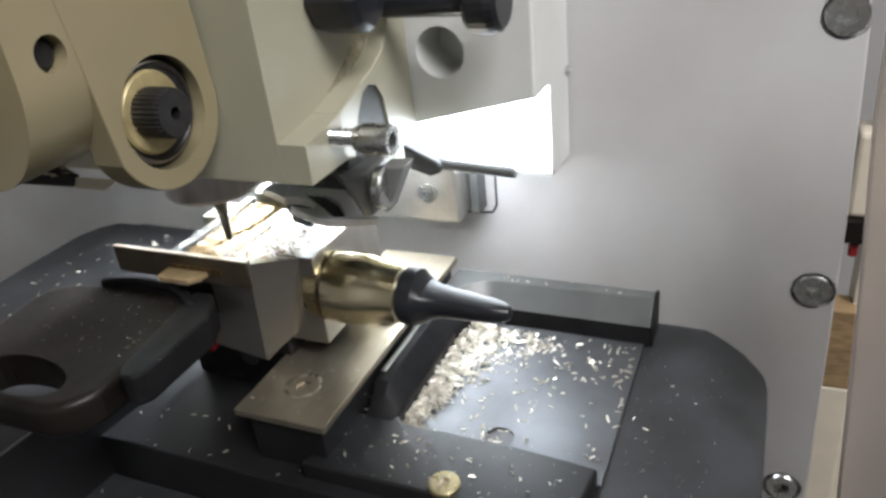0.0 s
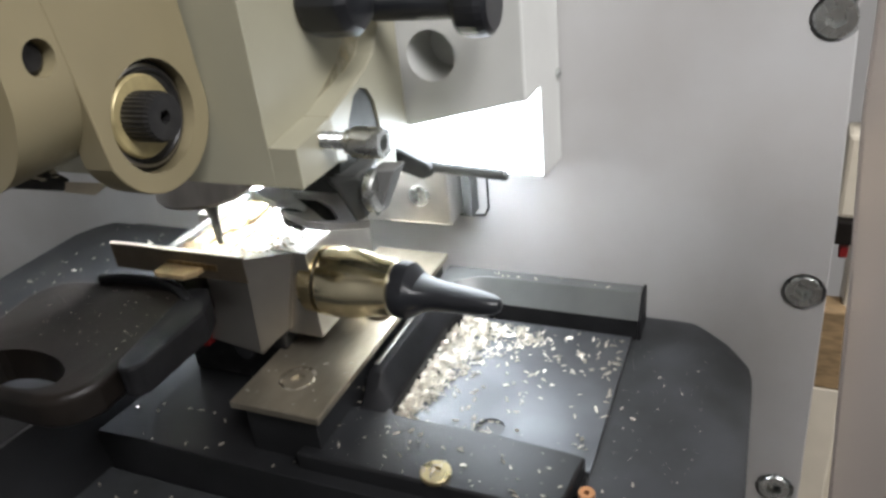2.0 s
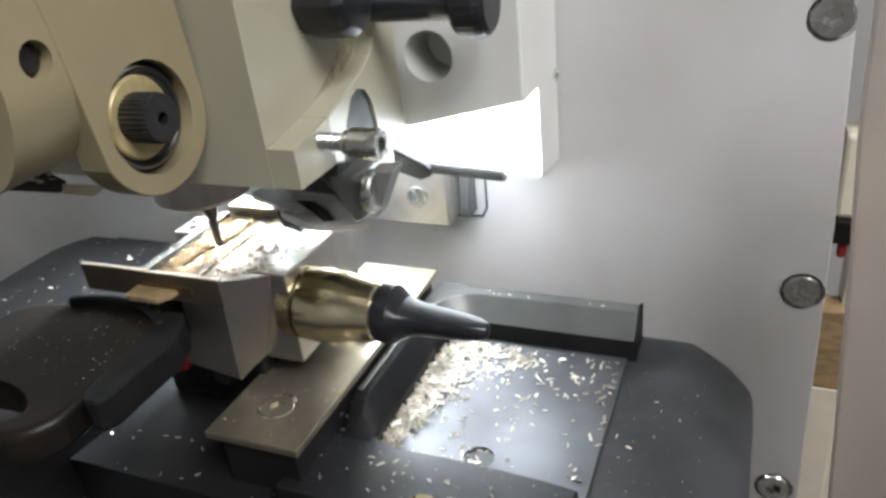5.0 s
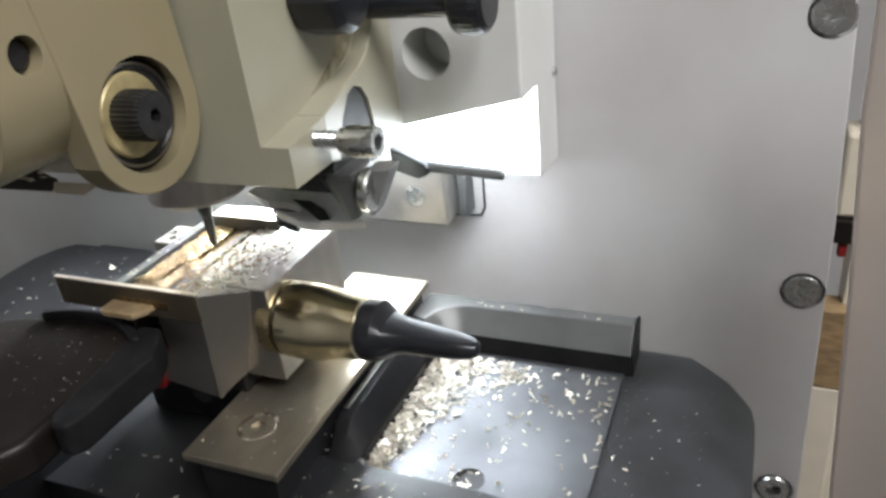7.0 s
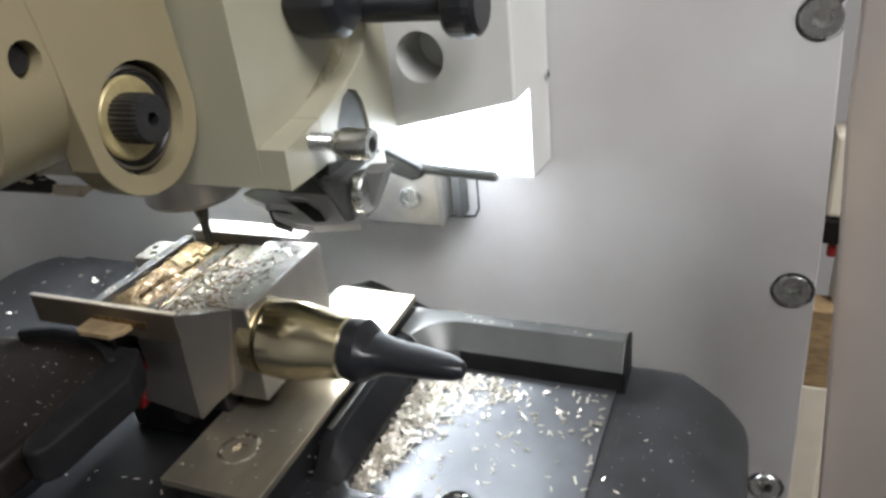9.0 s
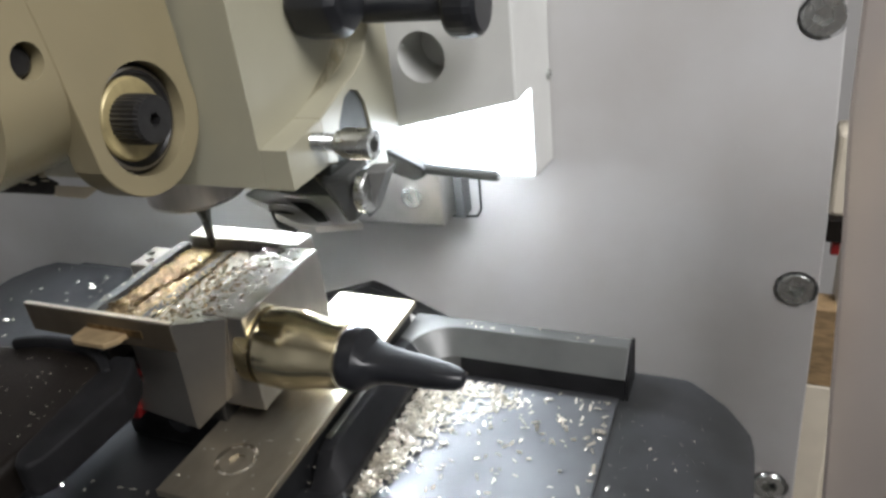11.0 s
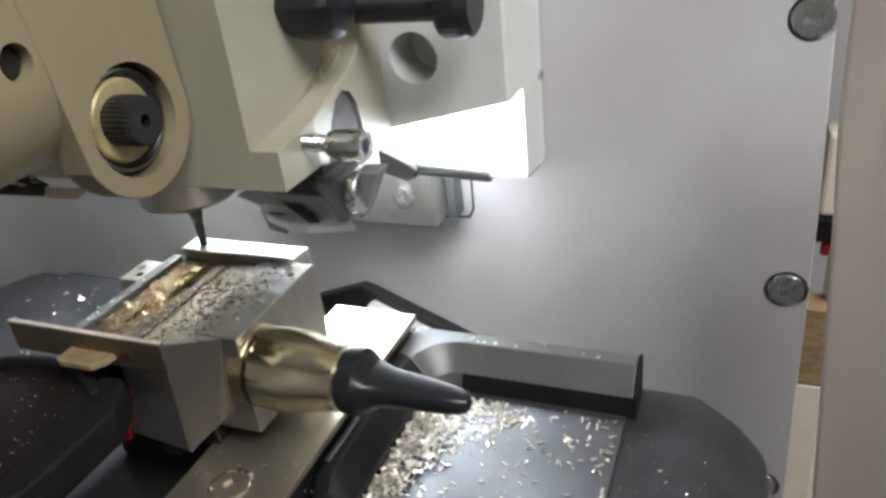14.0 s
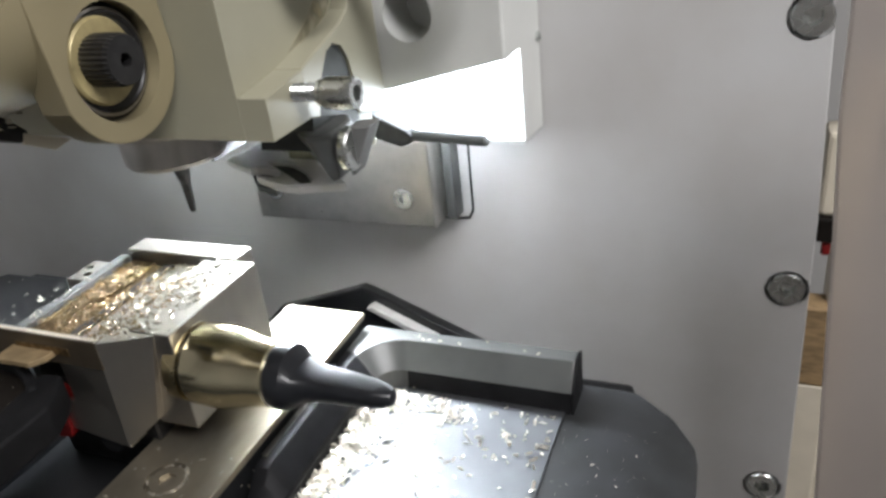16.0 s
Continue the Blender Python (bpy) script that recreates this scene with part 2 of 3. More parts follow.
# ---- guide block, wire guard and dust cover on the plate ----
def build_plate_fittings():
    block = thing("guide_block", "ground steel block screwed to the grey back plate", "metal block")
    bm = bm_new()
    add_box(bm, -202, -123.6, -20, 0, 24.8, 62, 0.6)
    part("body", bm, M_STEEL, block)
    for x, z in ((-135.4, 36.6), (-192.1, 37.7)):
        socket_screw("screw", "bright round screw head", (x, -20, z), "y", 4.0, 1.2, -1, M_ZINC, block, 0.0, 0.4)
    bm = bm_new()
    add_box(bm, -123.5, -119.6, -8, 0, 23, 62, 0.6)
    part("side_plate", bm, M_BAR, block, "dark grey side plate")
    guard = thing("wire_guard", "thin dark wire guard bent round on the grey plate", "wire guard")
    pts = [(-115.2, 56), (-115.6, 24), (-117.5, 20.6), (-122, 20.2), (-131, 20)]
    bm = bm_new()
    for (xa, za), (xb, zb) in zip(pts, pts[1:]):
        d = Vector((xb - xa, 0, zb - za))
        r = bmesh.ops.create_cone(bm, segments=8, radius1=0.45, radius2=0.45, depth=d.length + 0.4, cap_ends=True)
        m = Matrix.Translation(((xa + xb) / 2, -0.4, (za + zb) / 2)) @ d.to_track_quat("Z", "Y").to_matrix().to_4x4()
        bmesh.ops.transform(bm, matrix=m, verts=r["verts"])
    part("wire", bm, M_BLACKSTEEL, guard)
    cover = thing("slide_cover", "black pointed cover plate over the carriage slot", "cover plate")
    bm = bm_new()
    add_prism(bm, [(-246, -60), (-216, -31), (-175, -16.6), (-170, -14.6), (-165, -16), (-114, -38.5), (-60, -60), (-60, -90), (-246, -90)], "y", -6, -0.2, 0.8)
    part("plate", bm, M_BLACK, cover)
    bm = bm_new()
    add_prism(bm, [(-166, -22), (-163.5, -20.5), (-134, -34), (-136, -36.5)], "y", -11, -6, 0.4)
    part("strip", bm, M_BRIGHT, cover, "bright steel edge strip")


build_plate_fittings()


# ---- the carriage ----
def build_carriage():
    car = thing("carriage", "black milled carriage table with chips and a steel slide bar", "machine table")
    bm = bm_new()
    add_prism(bm, [(-215, -24), (-51.9, -22.4), (-51.9, -190), (-60, -190), (-60, -130), (-215, -130)], "z", -34, -6.2, 0.3, 2)
    part("table", bm, M_BLACK, car)
    bm = bm_new()
    edge_y, edge_x = [0, 0.8, 3.2, 8.2, 18, 24, 33, 168], [-37, -31.5, -27.5, -20.6, -13.6, -12.3, -12, -12]
    rows = []
    for i in range(40):
        d = 168 * (i / 39) ** 2
        x1 = float(np.interp(d, edge_y, edge_x))
        row = []
        for j in range(15):
            u = j / 14
            x = -51.8 + (x1 + 51.8) * u
            w = max(0.0, (x + 42) / 30)
            lip = max(0.0, 1 - d / 1.6) ** 2 * 0.8 + max(0.0, (u - 0.93) / 0.07) ** 2 * 1.2
            row.append(bm.verts.new((x, -22.4 - d, -6.2 - 2.6 * w ** 1.8 - lip)))
        row.append(bm.verts.new((x1 + 0.2, -22.4 - d, -34)))
        rows.append(row)
    fs = [bm.faces.new((a[j], a[j + 1], b[j + 1], b[j])) for a, b in zip(rows, rows[1:]) for j in range(15)]
    base = [bm.verts.new((-51.8, v.co.y, -34)) for v in (rows[0][0], rows[-1][0])]
    fs.append(bm.faces.new([*rows[0], base[0]]))
    fs.append(bm.faces.new([*rows[-1], base[1]]))
    bmesh.ops.recalc_face_normals(bm, faces=fs)
    part("table_edge", bm, M_TABLE, car, "rounded outer side of the table", 35)
    bm = bm_new()
    add_prism(bm, [(-306, -190), (-306, -40), (-302, -30), (-296, -24), (-218, -22), (-206, -24), (-206, -104), (-214, -190)], "z", -34, 11, 1.2, 3)
    part("side_table", bm, M_BLACK, car)
    bm = bm_new()
    add_prism(bm, [(-296, -23.8), (-218, -21.8), (-218, -16), (-290, -16)], "z", -30, 7, 0.8)
    part("rear_ledge", bm, M_BLACK, car)
    bm = bm_new()
    add_box(bm, -306, -48, -230, -130, -40, -22, 1.0)
    part("lower_table", bm, M_TABLE, car)
    # recessed sheet
    bm = bm_new()
    add_box(bm, -115, -51.8, -105.5, -37, -6.3, -5.4, 0.15)
    sheet = part("chip_tray_sheet", bm, M_SHEET, car, "dark glossy sheet in the tray")
    cb = bm_new()
    add_lathe(cb, [(4.4, -7), (4.4, -5)], (-84.2, -95.5, 0), "z", 28)
    cut(sheet, cb)
    # raised frame round the sheet
    bm = bm_new()
    pts = [(-121.5, -36), (-121.5, -100), (-128, -103), (-133.5, -126), (-60, -126), (-55, -121), (-53, -104.6),
           (-60, -103.8), (-84, -102.2), (-106, -102.6), (-112.4, -102.2), (-114.4, -100.4), (-114.4, -36)]
    add_prism(bm, pts, "z", -12, -0.4, 0.9, 3)
    part("frame", bm, M_BLACK, car)
    # stop bar with a wide chamfer and a round inner end
    bm = bm_new()
    rows = []
    cx, cy, R = -104.0, -46.0, 15.6
    line = [(-50.0 - 54.0 * i / 7, -30.4, 0.0, -1.0, -50.0 - 54.0 * i / 7, -24.6) for i in range(8)]
    for a in range(94, 181, 4):
        c, q = math.cos(radians(a)), math.sin(radians(a))
        k = min(1.0, (a - 90) / 45)
        j = max(0.0, (a - 135) / 45)
        line.append((cx + R * c, cy + R * q, -c, -q, -104 - 20.2 * k, -24.6 - 22 * j))
    for i in range(1, 20):
        y = -46.0 - 57.5 * i / 19
        line.append((cx - R, y, 1.0, 0.0, -124.2, y))
    for x, y, nx, ny, ox, oy in line:
        leg = min(1.0, max(0.0, (-46.0 - y) / 8))
        o, w = 7.8 - 2.4 * leg, 6.6 - 1.7 * leg
        k = min(1.0, max(0.0, (y + 103.5) / 11))
        k = k * k * (3 - 2 * k)
        top = -0.6 + 8.6 * k
        rows.append([(ox, oy, top - 0.4 * k), (x, y, top), (x + nx * w, y + ny * w, -0.6 + 1.2 * k), (x + nx * o, y + ny * o, -6.3), (ox, oy, -6.3)])
    bm.free()
    # the bar's side leg takes a black material to imitate its unlit chamfer
    for nm, some, mat, lab in (("stop_bar", rows[:27], M_BAR, "dark grey chamfered stop bar with a rounded inner corner"),
                               ("side_rail", rows[26:], M_RUBBER, "chamfered side rail of the stop bar, blackened to imitate shade")):
        bm = bm_new()
        vs = [[bm.verts.new(p) for p in r] for r in some]
        fs = []
        for a, b in zip(vs, vs[1:]):
            for i in range(5):
                fs.append(bm.faces.new((a[i], a[(i + 1) % 5], b[(i + 1) % 5], b[i])))
        fs.append(bm.faces.new(vs[0]))
        fs.append(bm.faces.new(vs[-1]))
        bmesh.ops.recalc_face_normals(bm, faces=fs)
        long_edges = [e for e in bm.edges if e.calc_face_angle(0) > 0.6]
        bmesh.ops.bevel(bm, geom=long_edges, offset=0.35, segments=2, profile=0.5, affect="EDGES")
        part(nm, bm, mat, car, lab, 12 if mat is M_BAR else 28)
    # thin bright strip along the top of the side rail
    bm = bm_new()
    add_box(bm, -124.0, -122.2, -91, -52, 7.9, 8.2, 0.1)
    part("worn_edge", bm, M_STEEL, car, "thin bright steel strip along the side rail top")
    bm = bm_new()
    add_prism(bm, [(-36.9, 0.6), (-37.2, 0.5), (-38.7, -6.2), (-38.1, -6.2)], "x", -104, -50)
    part("bar_foot", bm, M_RUBBER, car)
    bm = bm_new()
    add_prism(bm, [(-24.6, -6.3), (-24.6, 8.2), (-30.4, 8.6), (-37.2, 1.0), (-38.5, -6.3)], "x", -49.9, -48.9, 0.25)
    part("end_cap", bm, M_RUBBER, car)
    # steel slide bar
    bm = bm_new()
    add_box(bm, -154.0, -123.8, -124.8, -25.5, 10.8, 13.2, 0.3)
    bar = part("slide_bar", bm, M_PLATESTEEL, car, "worn flat steel slide bar")
    bm = bm_new()
    add_box(bm, -151, -126.5, -122.5, -26, -6.4, 10.8, 0.3)
    part("bar_support", bm, M_BLACK, car)
    cb = bm_new()
    add_lathe(cb, [(5.9, 11.4), (5.9, 15)], (-139.6, -109.6, 0), "z", 36)
    cut(bar, cb)
    socket_screw("bolt", "oily steel socket bolt", (-139.6, -109.6, 11.4), "z", 5.0, 1.5, 1, M_PLATESTEEL, car, 0.0, 0.5)
    socket_screw("bolt", "gold-coloured bolt with chips on it", (-90.3, -122.3, -0.6), "z", 4.4, 1.4, 1, M_COLLAR, car, 0.0, 0.42)
    socket_screw("bolt", "dull copper-coloured bolt", (-50.6, -115.0, -6.3), "z", 2.3, 3.6, 1, M_COPPER, car, 0.0, 0.4)
    socket_screw("bolt", "", (-131, -70, 13.2), "z", 4.6, 1.2, 1, M_PLATESTEEL, car, 0.0, 0.42)
    return car


CARRIAGE = build_carriage()


# ---- the clamp with its lever ----
def build_clamp():
    c = thing("key_clamp", "ground steel key vice with a brass and chrome lever knob", "vice")
    bm = bm_new()
    add_box(bm, -149, -136.4, -97.5, -59, 20.4, 50, 0.35)
    part("jaw", bm, M_JAW, c)
    bm = bm_new()
    add_prism(bm, [(-154, 49.7), (-141, 49.7), (-147, 23.1), (-156, 15.5)], "y", -104.2, -96)
    for v in bm.verts:
        if v.co.y < -100 and v.co.x > -150:
            v.co.y = -98 if v.co.z > 40 else -100.1
    add_box(bm, -154, -149.1, -95.9, -60, 24, 49.7, 0.2)
    part("jaw", bm, M_JAW, c, "", 5)
    bm = bm_new()
    add_prism(bm, [(-164, 47.5), (-154.1, 47.5), (-155.4, 15.0), (-177, 18.5), (-177, 25.5), (-170, 29), (-170, 42)], "y", -104.0, -60, 0.3)
    part("inner_jaw", bm, M_JAW, c)
    bm = bm_new()
    add_box(bm, -169.0, -165.4, -101.5, -60.2, 44, 47.4, 0.3)
    part("rib", bm, M_BLACKSTEEL, c)
    bm = bm_new()
    add_box(bm, -186.5, -183.2, -101, -59.5, 30, 48.6, 0.3)
    part("fixed_jaw", bm, M_BAR, c)
    bm = bm_new()
    add_box(bm, -196, -186.6, -74, -62, 30, 47, 0.5)
    tab = part("tab", bm, M_JAW, c, "steel tab with two small holes")
    for x, y in ((-193.6, -66.6), (-191.0, -70.2)):
        cb = bm_new()
        add_lathe(cb, [(1.3, 44), (1.3, 49)], (x, y, 0), "z", 20)
        cut(tab, cb)
    bm = bm_new()
    add_box(bm, -184, -143, -58.9, -50.8, 36, 50.4, 0.4)
    part("rear_stop", bm, M_JAW, c)
    bm = bm_new()
    add_box(bm, -186, -151, -98, -52, 13.4, 30, 0.6)
    part("body", bm, M_BLACKSTEEL, c, "dark steel vice body")
    bm = bm_new()
    add_box(bm, -205.5, -154.1, -104.4, -102.9, 41.5, 50.0, 0.15)
    part("gauge_plate", bm, M_GAUGE, c, "thin brown-tinted steel gauge plate")
    bm = bm_new()
    add_box(bm, -205.5, -154.1, -104.3, -103.0, 50.02, 50.4)
    part("plate_edge", bm, M_CHIPS, c, "worn pale metal edge")
    bm = bm_new()
    add_prism(bm, [(-184.5, 14.5), (-175.6, 15.6), (-174.6, 19.0), (-175.2, 24.0), (-177.4, 27.6), (-180.6, 29.6), (-184.5, 29.8)], "y", -105.2, -98.1, 0.3)
    part("red_label", bm, M_RED, c, "curved red enamel label")
    bm = bm_new()
    add_lathe(bm, [(3.4, -98.2), (3.8, -99), (3.8, -102.6), (3.0, -103.6), (1.0, -103.8)], (-163.4, 0, 14.8), "y", 40, True, lambda i: 1.0 + (0.04 if i % 2 else 0))
    part("adjusting_knob", bm, M_RUBBER, c, "small dark knurled adjusting knob")
    bm = bm_new()
    add_box(bm, -198, -154.6, -92, -44, -6.0, 13.3, 0.8)
    part("pedestal", bm, M_BLACKSTEEL, c, "dark steel pedestal of the vice")
    oy, oz = -90, 37
    bm = bm_new()
    add_lathe(bm, [(9.2, -141.4), (10.3, -140.2), (10.5, -135.9)], (0, oy, oz), "x", 48)
    part("collar", bm, M_COLLAR, c, "brass collar")
    bm = bm_new()
    add_lathe(bm, [(9.5, -136.0), (9.5, -134.9)], (0, oy, oz), "x", 48)
    part("groove_ring", bm, M_BLACKSTEEL, c)
    bm = bm_new()
    add_lathe(bm, [(10.2, -135.0), (10.8, -134.2), (10.9, -131), (10.9, -127.5), (10.6, -124.5), (9.9, -121.5), (9.2, -118.5), (8.7, -115.5), (8.5, -112.2), (8.0, -111.8)], (0, oy, oz), "x", 64)
    part("knob", bm, M_NICKEL, c, "polished round brass lever hub", 30)
    bm = bm_new()
    add_lathe(bm, [(7.8, -112), (8.4, -111.2), (8.6, -109.5), (8.3, -107), (7.0, -104.8), (5.7, -102.8), (4.9, -100), (4.5, -96), (4.1, -90), (3.6, -85), (3.0, -82), (2.0, -80.2), (0.8, -79.6)], (0, oy, oz), "x", 48)
    for v in bm.verts:
        k = max(0.0, (v.co.x + 108) / 30)
        rel = v.co.z - oz
        flat = 3.2 - 1.3 * k
        if v.co.x > -107 and rel > flat:
            v.co.z = oz + flat + 0.25 * (rel - flat)
        v.co.z -= 1.7 * k
    part("lever", bm, M_KNOB, c, "tapered black lever handle with a flat top", 24)
    return c


CLAMP = build_clamp()


# ---- the key ----
def build_key():
    k = thing("car_key", "black plastic car key clamped by its brass blade", "key")
    bm = bm_new()
    add_box(bm, -183.1, -164.2, -104.6, -59.2, 44.4, 46.8, 0.2)
    blade = part("blade", bm, M_BLADE, k, "brass blade with milled groove")
    cb = bm_new()
    add_prism(cb, [(-176.5, -94), (-170.5, -94), (-170.5, -84), (-168, -78), (-168, -58), (-174, -58), (-174, -78), (-176.5, -84)], "z", 45.6, 48)
    cut(blade, cb)
    bm = bm_new()
    add_prism(bm, [(-184.6, -102), (-184.4, -109.6), (-182.6, -110.6), (-172.4, -110.4), (-170.0, -107.4), (-169.4, -102)], "z", 43.8, 45.4, 0.2)
    part("blade_shoulder", bm, M_SHOULDER, k, "flat brass shoulder of the blade")
    bm = bm_new()
    add_prism(bm, [(-175.6, -74.4), (-172.6, -74.6), (-173.2, -63.0), (-176.0, -63.0)], "z", 46.6, 47.3, 0.15)
    part("polished_step", bm, M_COLLAR, k, "bright freshly milled brass step")
    pts = arc(-178, -116, 12, 60, 0, 6) + [(-165.5, -145)] + arc(-178, -149, 13, -10, -90, 6) + arc(-206, -146, 16, -90, -180, 6) + arc(-212, -122, 14, 180, 95, 6) + [(-195, -104.5)]
    bm = bm_new()
    add_prism(bm, pts, "z", 27, 37.5, 2.6, 7)
    bow = part("bow", bm, M_PLASTIC, k, "rounded black plastic bow")
    cb = bm_new()
    ell = [(-192 + 15.5 * math.cos(radians(a)) - 3 * math.sin(radians(a)), -152.0 + 7.4 * math.sin(radians(a))) for a in range(0, 360, 15)]
    add_prism(cb, ell, "z", 20, 42)
    cut(bow, cb)
    bm = bm_new()
    add_prism(bm, [(-171, -106.5), (-164.6, -105.6), (-160.4, -110.6), (-156.6, -118), (-156.6, -143.5), (-158.6, -146.6), (-162, -146.9), (-165, -143.5)], "z", 29.5, 39.2, 1.2, 4)
    part("side_ridge", bm, M_RUBBER, k)
    bm = bm_new()
    add_prism(bm, arc(-190, -140, 37.0, 48, 118, 12) + arc(-190, -140, 34.0, 118, 48, 12), "z", 35.5, 40.2, 1.2, 4)
    part("top_ridge", bm, M_RUBBER, k)
    for ob in k.children:
        if ob.name.split(".")[0] in ("bow", "side_ridge", "top_ridge"):
            ob.data.transform(Matrix.Translation((-0.004, 0, 0)))
    return k


KEY = build_key()


# ---- milling head ----
def build_head():
    h = thing("milling_head", "cream and grey enamelled milling head with spindle and work light", "machine head")
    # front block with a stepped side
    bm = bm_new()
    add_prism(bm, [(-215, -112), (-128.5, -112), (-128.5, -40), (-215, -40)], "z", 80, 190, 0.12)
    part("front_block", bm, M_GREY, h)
    bm = bm_new()
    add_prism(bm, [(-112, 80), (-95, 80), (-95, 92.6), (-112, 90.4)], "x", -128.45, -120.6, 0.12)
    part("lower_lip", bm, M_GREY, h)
    bm = bm_new()
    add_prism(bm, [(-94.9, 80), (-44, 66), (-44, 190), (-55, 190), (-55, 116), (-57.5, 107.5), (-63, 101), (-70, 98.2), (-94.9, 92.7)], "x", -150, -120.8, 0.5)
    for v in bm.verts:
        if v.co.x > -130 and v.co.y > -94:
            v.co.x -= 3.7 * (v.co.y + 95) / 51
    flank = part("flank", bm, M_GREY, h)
    cb = bm_new()
    add_prism(cb, [(-93, 60), (-64.5, 60), (-65.5, 82), (-67, 88.5), (-70.5, 92.8), (-75, 94.4), (-79.6, 93.4), (-84.5, 88.4), (-89, 80)], "x", -127, -110)
    cut(flank, cb)
    # dark fill almost flush with the flank, in place of the slot's shade
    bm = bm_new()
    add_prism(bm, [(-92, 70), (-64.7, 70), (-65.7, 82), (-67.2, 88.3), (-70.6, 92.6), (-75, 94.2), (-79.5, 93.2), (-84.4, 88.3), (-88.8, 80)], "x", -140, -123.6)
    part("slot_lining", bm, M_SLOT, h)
    bm = bm_new()
    pts = [(-87, 95.2), (-80, 96.4), (-74, 97.5), (-66, 100.2), (-60, 105.5), (-56.5, 113), (-55.5, 122), (-60, 126), (-63, 116), (-68, 107), (-76, 100.6), (-82, 97.6)]
    add_prism(bm, pts, "x", -128.6, -128.42)
    part("stain", bm, M_STAIN, h, "brown oily residue in the ledge corner")
    # arm with the belt boss
    bm = bm_new()
    pts = [(-113.6, 190), (-113.6, 125)] + arc(-129.2, 103.6, 17.2, 12, -158, 22) + [(-148.5, 128), (-158, 190)]
    add_prism(bm, pts, "x", -151, -143, 0.3, 2)
    arm = part("arm", bm, M_CREAM, h, "cream enamelled arm")
    cb = bm_new()
    add_lathe(cb, [(12.6, -147), (12.6, -140)], (0, -129.6, 103.8), "x", 48)
    cut(arm, cb)
    bm = bm_new()
    prof = [(-205, 190), (-143.25, 190), (-143.25, 119)] + [(-161.25 + 18 * math.cos(radians(q)), 119 - 21.5 * math.sin(radians(q))) for q in range(8, 92, 7)] + [(-205, 97.4)]
    add_prism(bm, prof, "y", -162, -116)
    side = part("side_block", bm, M_CREAM, h)
    cb = bm_new()
    add_lathe(cb, [(3.6, -152), (3.6, -140)], (0, -153, 122.7), "x", 28)
    cut(side, cb)
    cb = bm_new()
    add_lathe(cb, [(12.6, -148), (12.6, -140)], (0, -129.6, 103.8), "x", 48)
    cut(side, cb)
    bm = bm_new()
    add_lathe(bm, [(3.0, -151.5), (3.0, -146.0), (2.4, -145.6)], (0, -153, 122.7), "x", 24)
    part("sunk_screw", bm, M_BLACKSTEEL, h)
    bm = bm_new()
    add_box(bm, -205, -166, -215, -150, 106, 190, 3.0, 3)
    part("rear_block", bm, M_CREAM, h)
    bm = bm_new()
    add_prism(bm, [(-178, 117), (-153, 107.2), (-149, 105.5), (-144, 96.8), (-138.5, 91.2), (-141, 89.2), (-178, 107.5)], "x", -190, -165, 0.4)
    part("cable_clip", bm, M_BLACKSTEEL, h, "dark bent clip with shiny flakes")
    bm = bm_new()
    for i in range(26):
        q = i / 25
        y, z = -156 + 13 * q + 2.2 * math.sin(i * 5.1), 103.5 - 8.5 * q + 1.8 * math.cos(i * 3.3)
        add_prism(bm, [(y, z), (y + 1.2, z + 0.5 * math.sin(i)), (y + 1.9, z - 0.9), (y + 0.5, z - 0.6)], "x", -165.0 + 0.2 * math.sin(i * 2.0), -164.2 + 0.5 * math.cos(i * 7.0))
    part("flakes", bm, M_CHIPS, h, "shiny metal flakes", 0)
    bm = bm_new()
    add_prism(bm, [(-140, 91.2), (-128.6, 85.9), (-133.6, 85.0), (-141, 89.0)], "x", -165.4, -164.8)
    part("foil_tab", bm, M_IVORY, h, "white foil tab")
    for r, x, mat in ((12.4, -146.2, M_BLACKSTEEL), (11.4, -145.4, M_STEEL), (10.6, -144.9, M_BLACKSTEEL)):
        bm = bm_new()
        add_lathe(bm, [(r, -147), (r, x), (r - 0.6, x + 0.2), (r - 1.0, x - 0.3)], (0, -129.6, 103.8), "x", 48)
        part("retaining_ring", bm, mat, h)
    bm = bm_new()
    add_lathe(bm, [(9.2, -147), (9.2, -144.2), (8.7, -143.6), (4, -143.6)], (0, -132.0, 104.6), "x", 44)
    part("washer", bm, M_RING, h, "aged yellow metal washer")
    socket_screw("cap_screw", "knurled black socket cap screw", (-143.7, -133.6, 105.2), "x", 5.2, 7.4, 1, M_BLACKSTEEL, h, 0.055, 0.3)
    # rear housing with the cut-out for the light
    bm = bm_new()
    add_box(bm, -150, -85.3, -41, -0.6, 49.5, 190, 1.0, 3)
    for v in bm.verts:
        if v.co.y > -20 and v.co.x > -100:
            v.co.z -= 3.0 if v.co.z < 100 else 0
    house = part("rear_housing", bm, M_HOUSING, h, "grey enamelled housing, paled to imitate the lamp's glare")
    cb = bm_new()
    add_prism(cb, [(-170, 30), (-170, 58), (-138, 64.5), (-130.5, 70.4), (-86.5, 80.4), (-70, 80.6), (-70, 30)], "y", -60, -25)
    cut(house, cb)
    cb = bm_new()
    add_lathe(cb, [(8.0, -60), (8.0, -22)], (-115.3, 0, 94.4), "y", 44)
    cut(house, cb)
    # the lit recess wall is made to glow itself
    bm = bm_new()
    add_prism(bm, [(-146, 50.2), (-146, 63), (-138, 66.5), (-130.5, 71.6), (-85.9, 81.2), (-85.9, 50.2)], "y", -25.7, -25.1)
    part("work_light", bm, M_LIT_WALL, h, "glowing panel standing in for the brightly lit recess wall", 0)
    # added fill sheet below the housing, brightens plate and slide bar
    bm = bm_new()
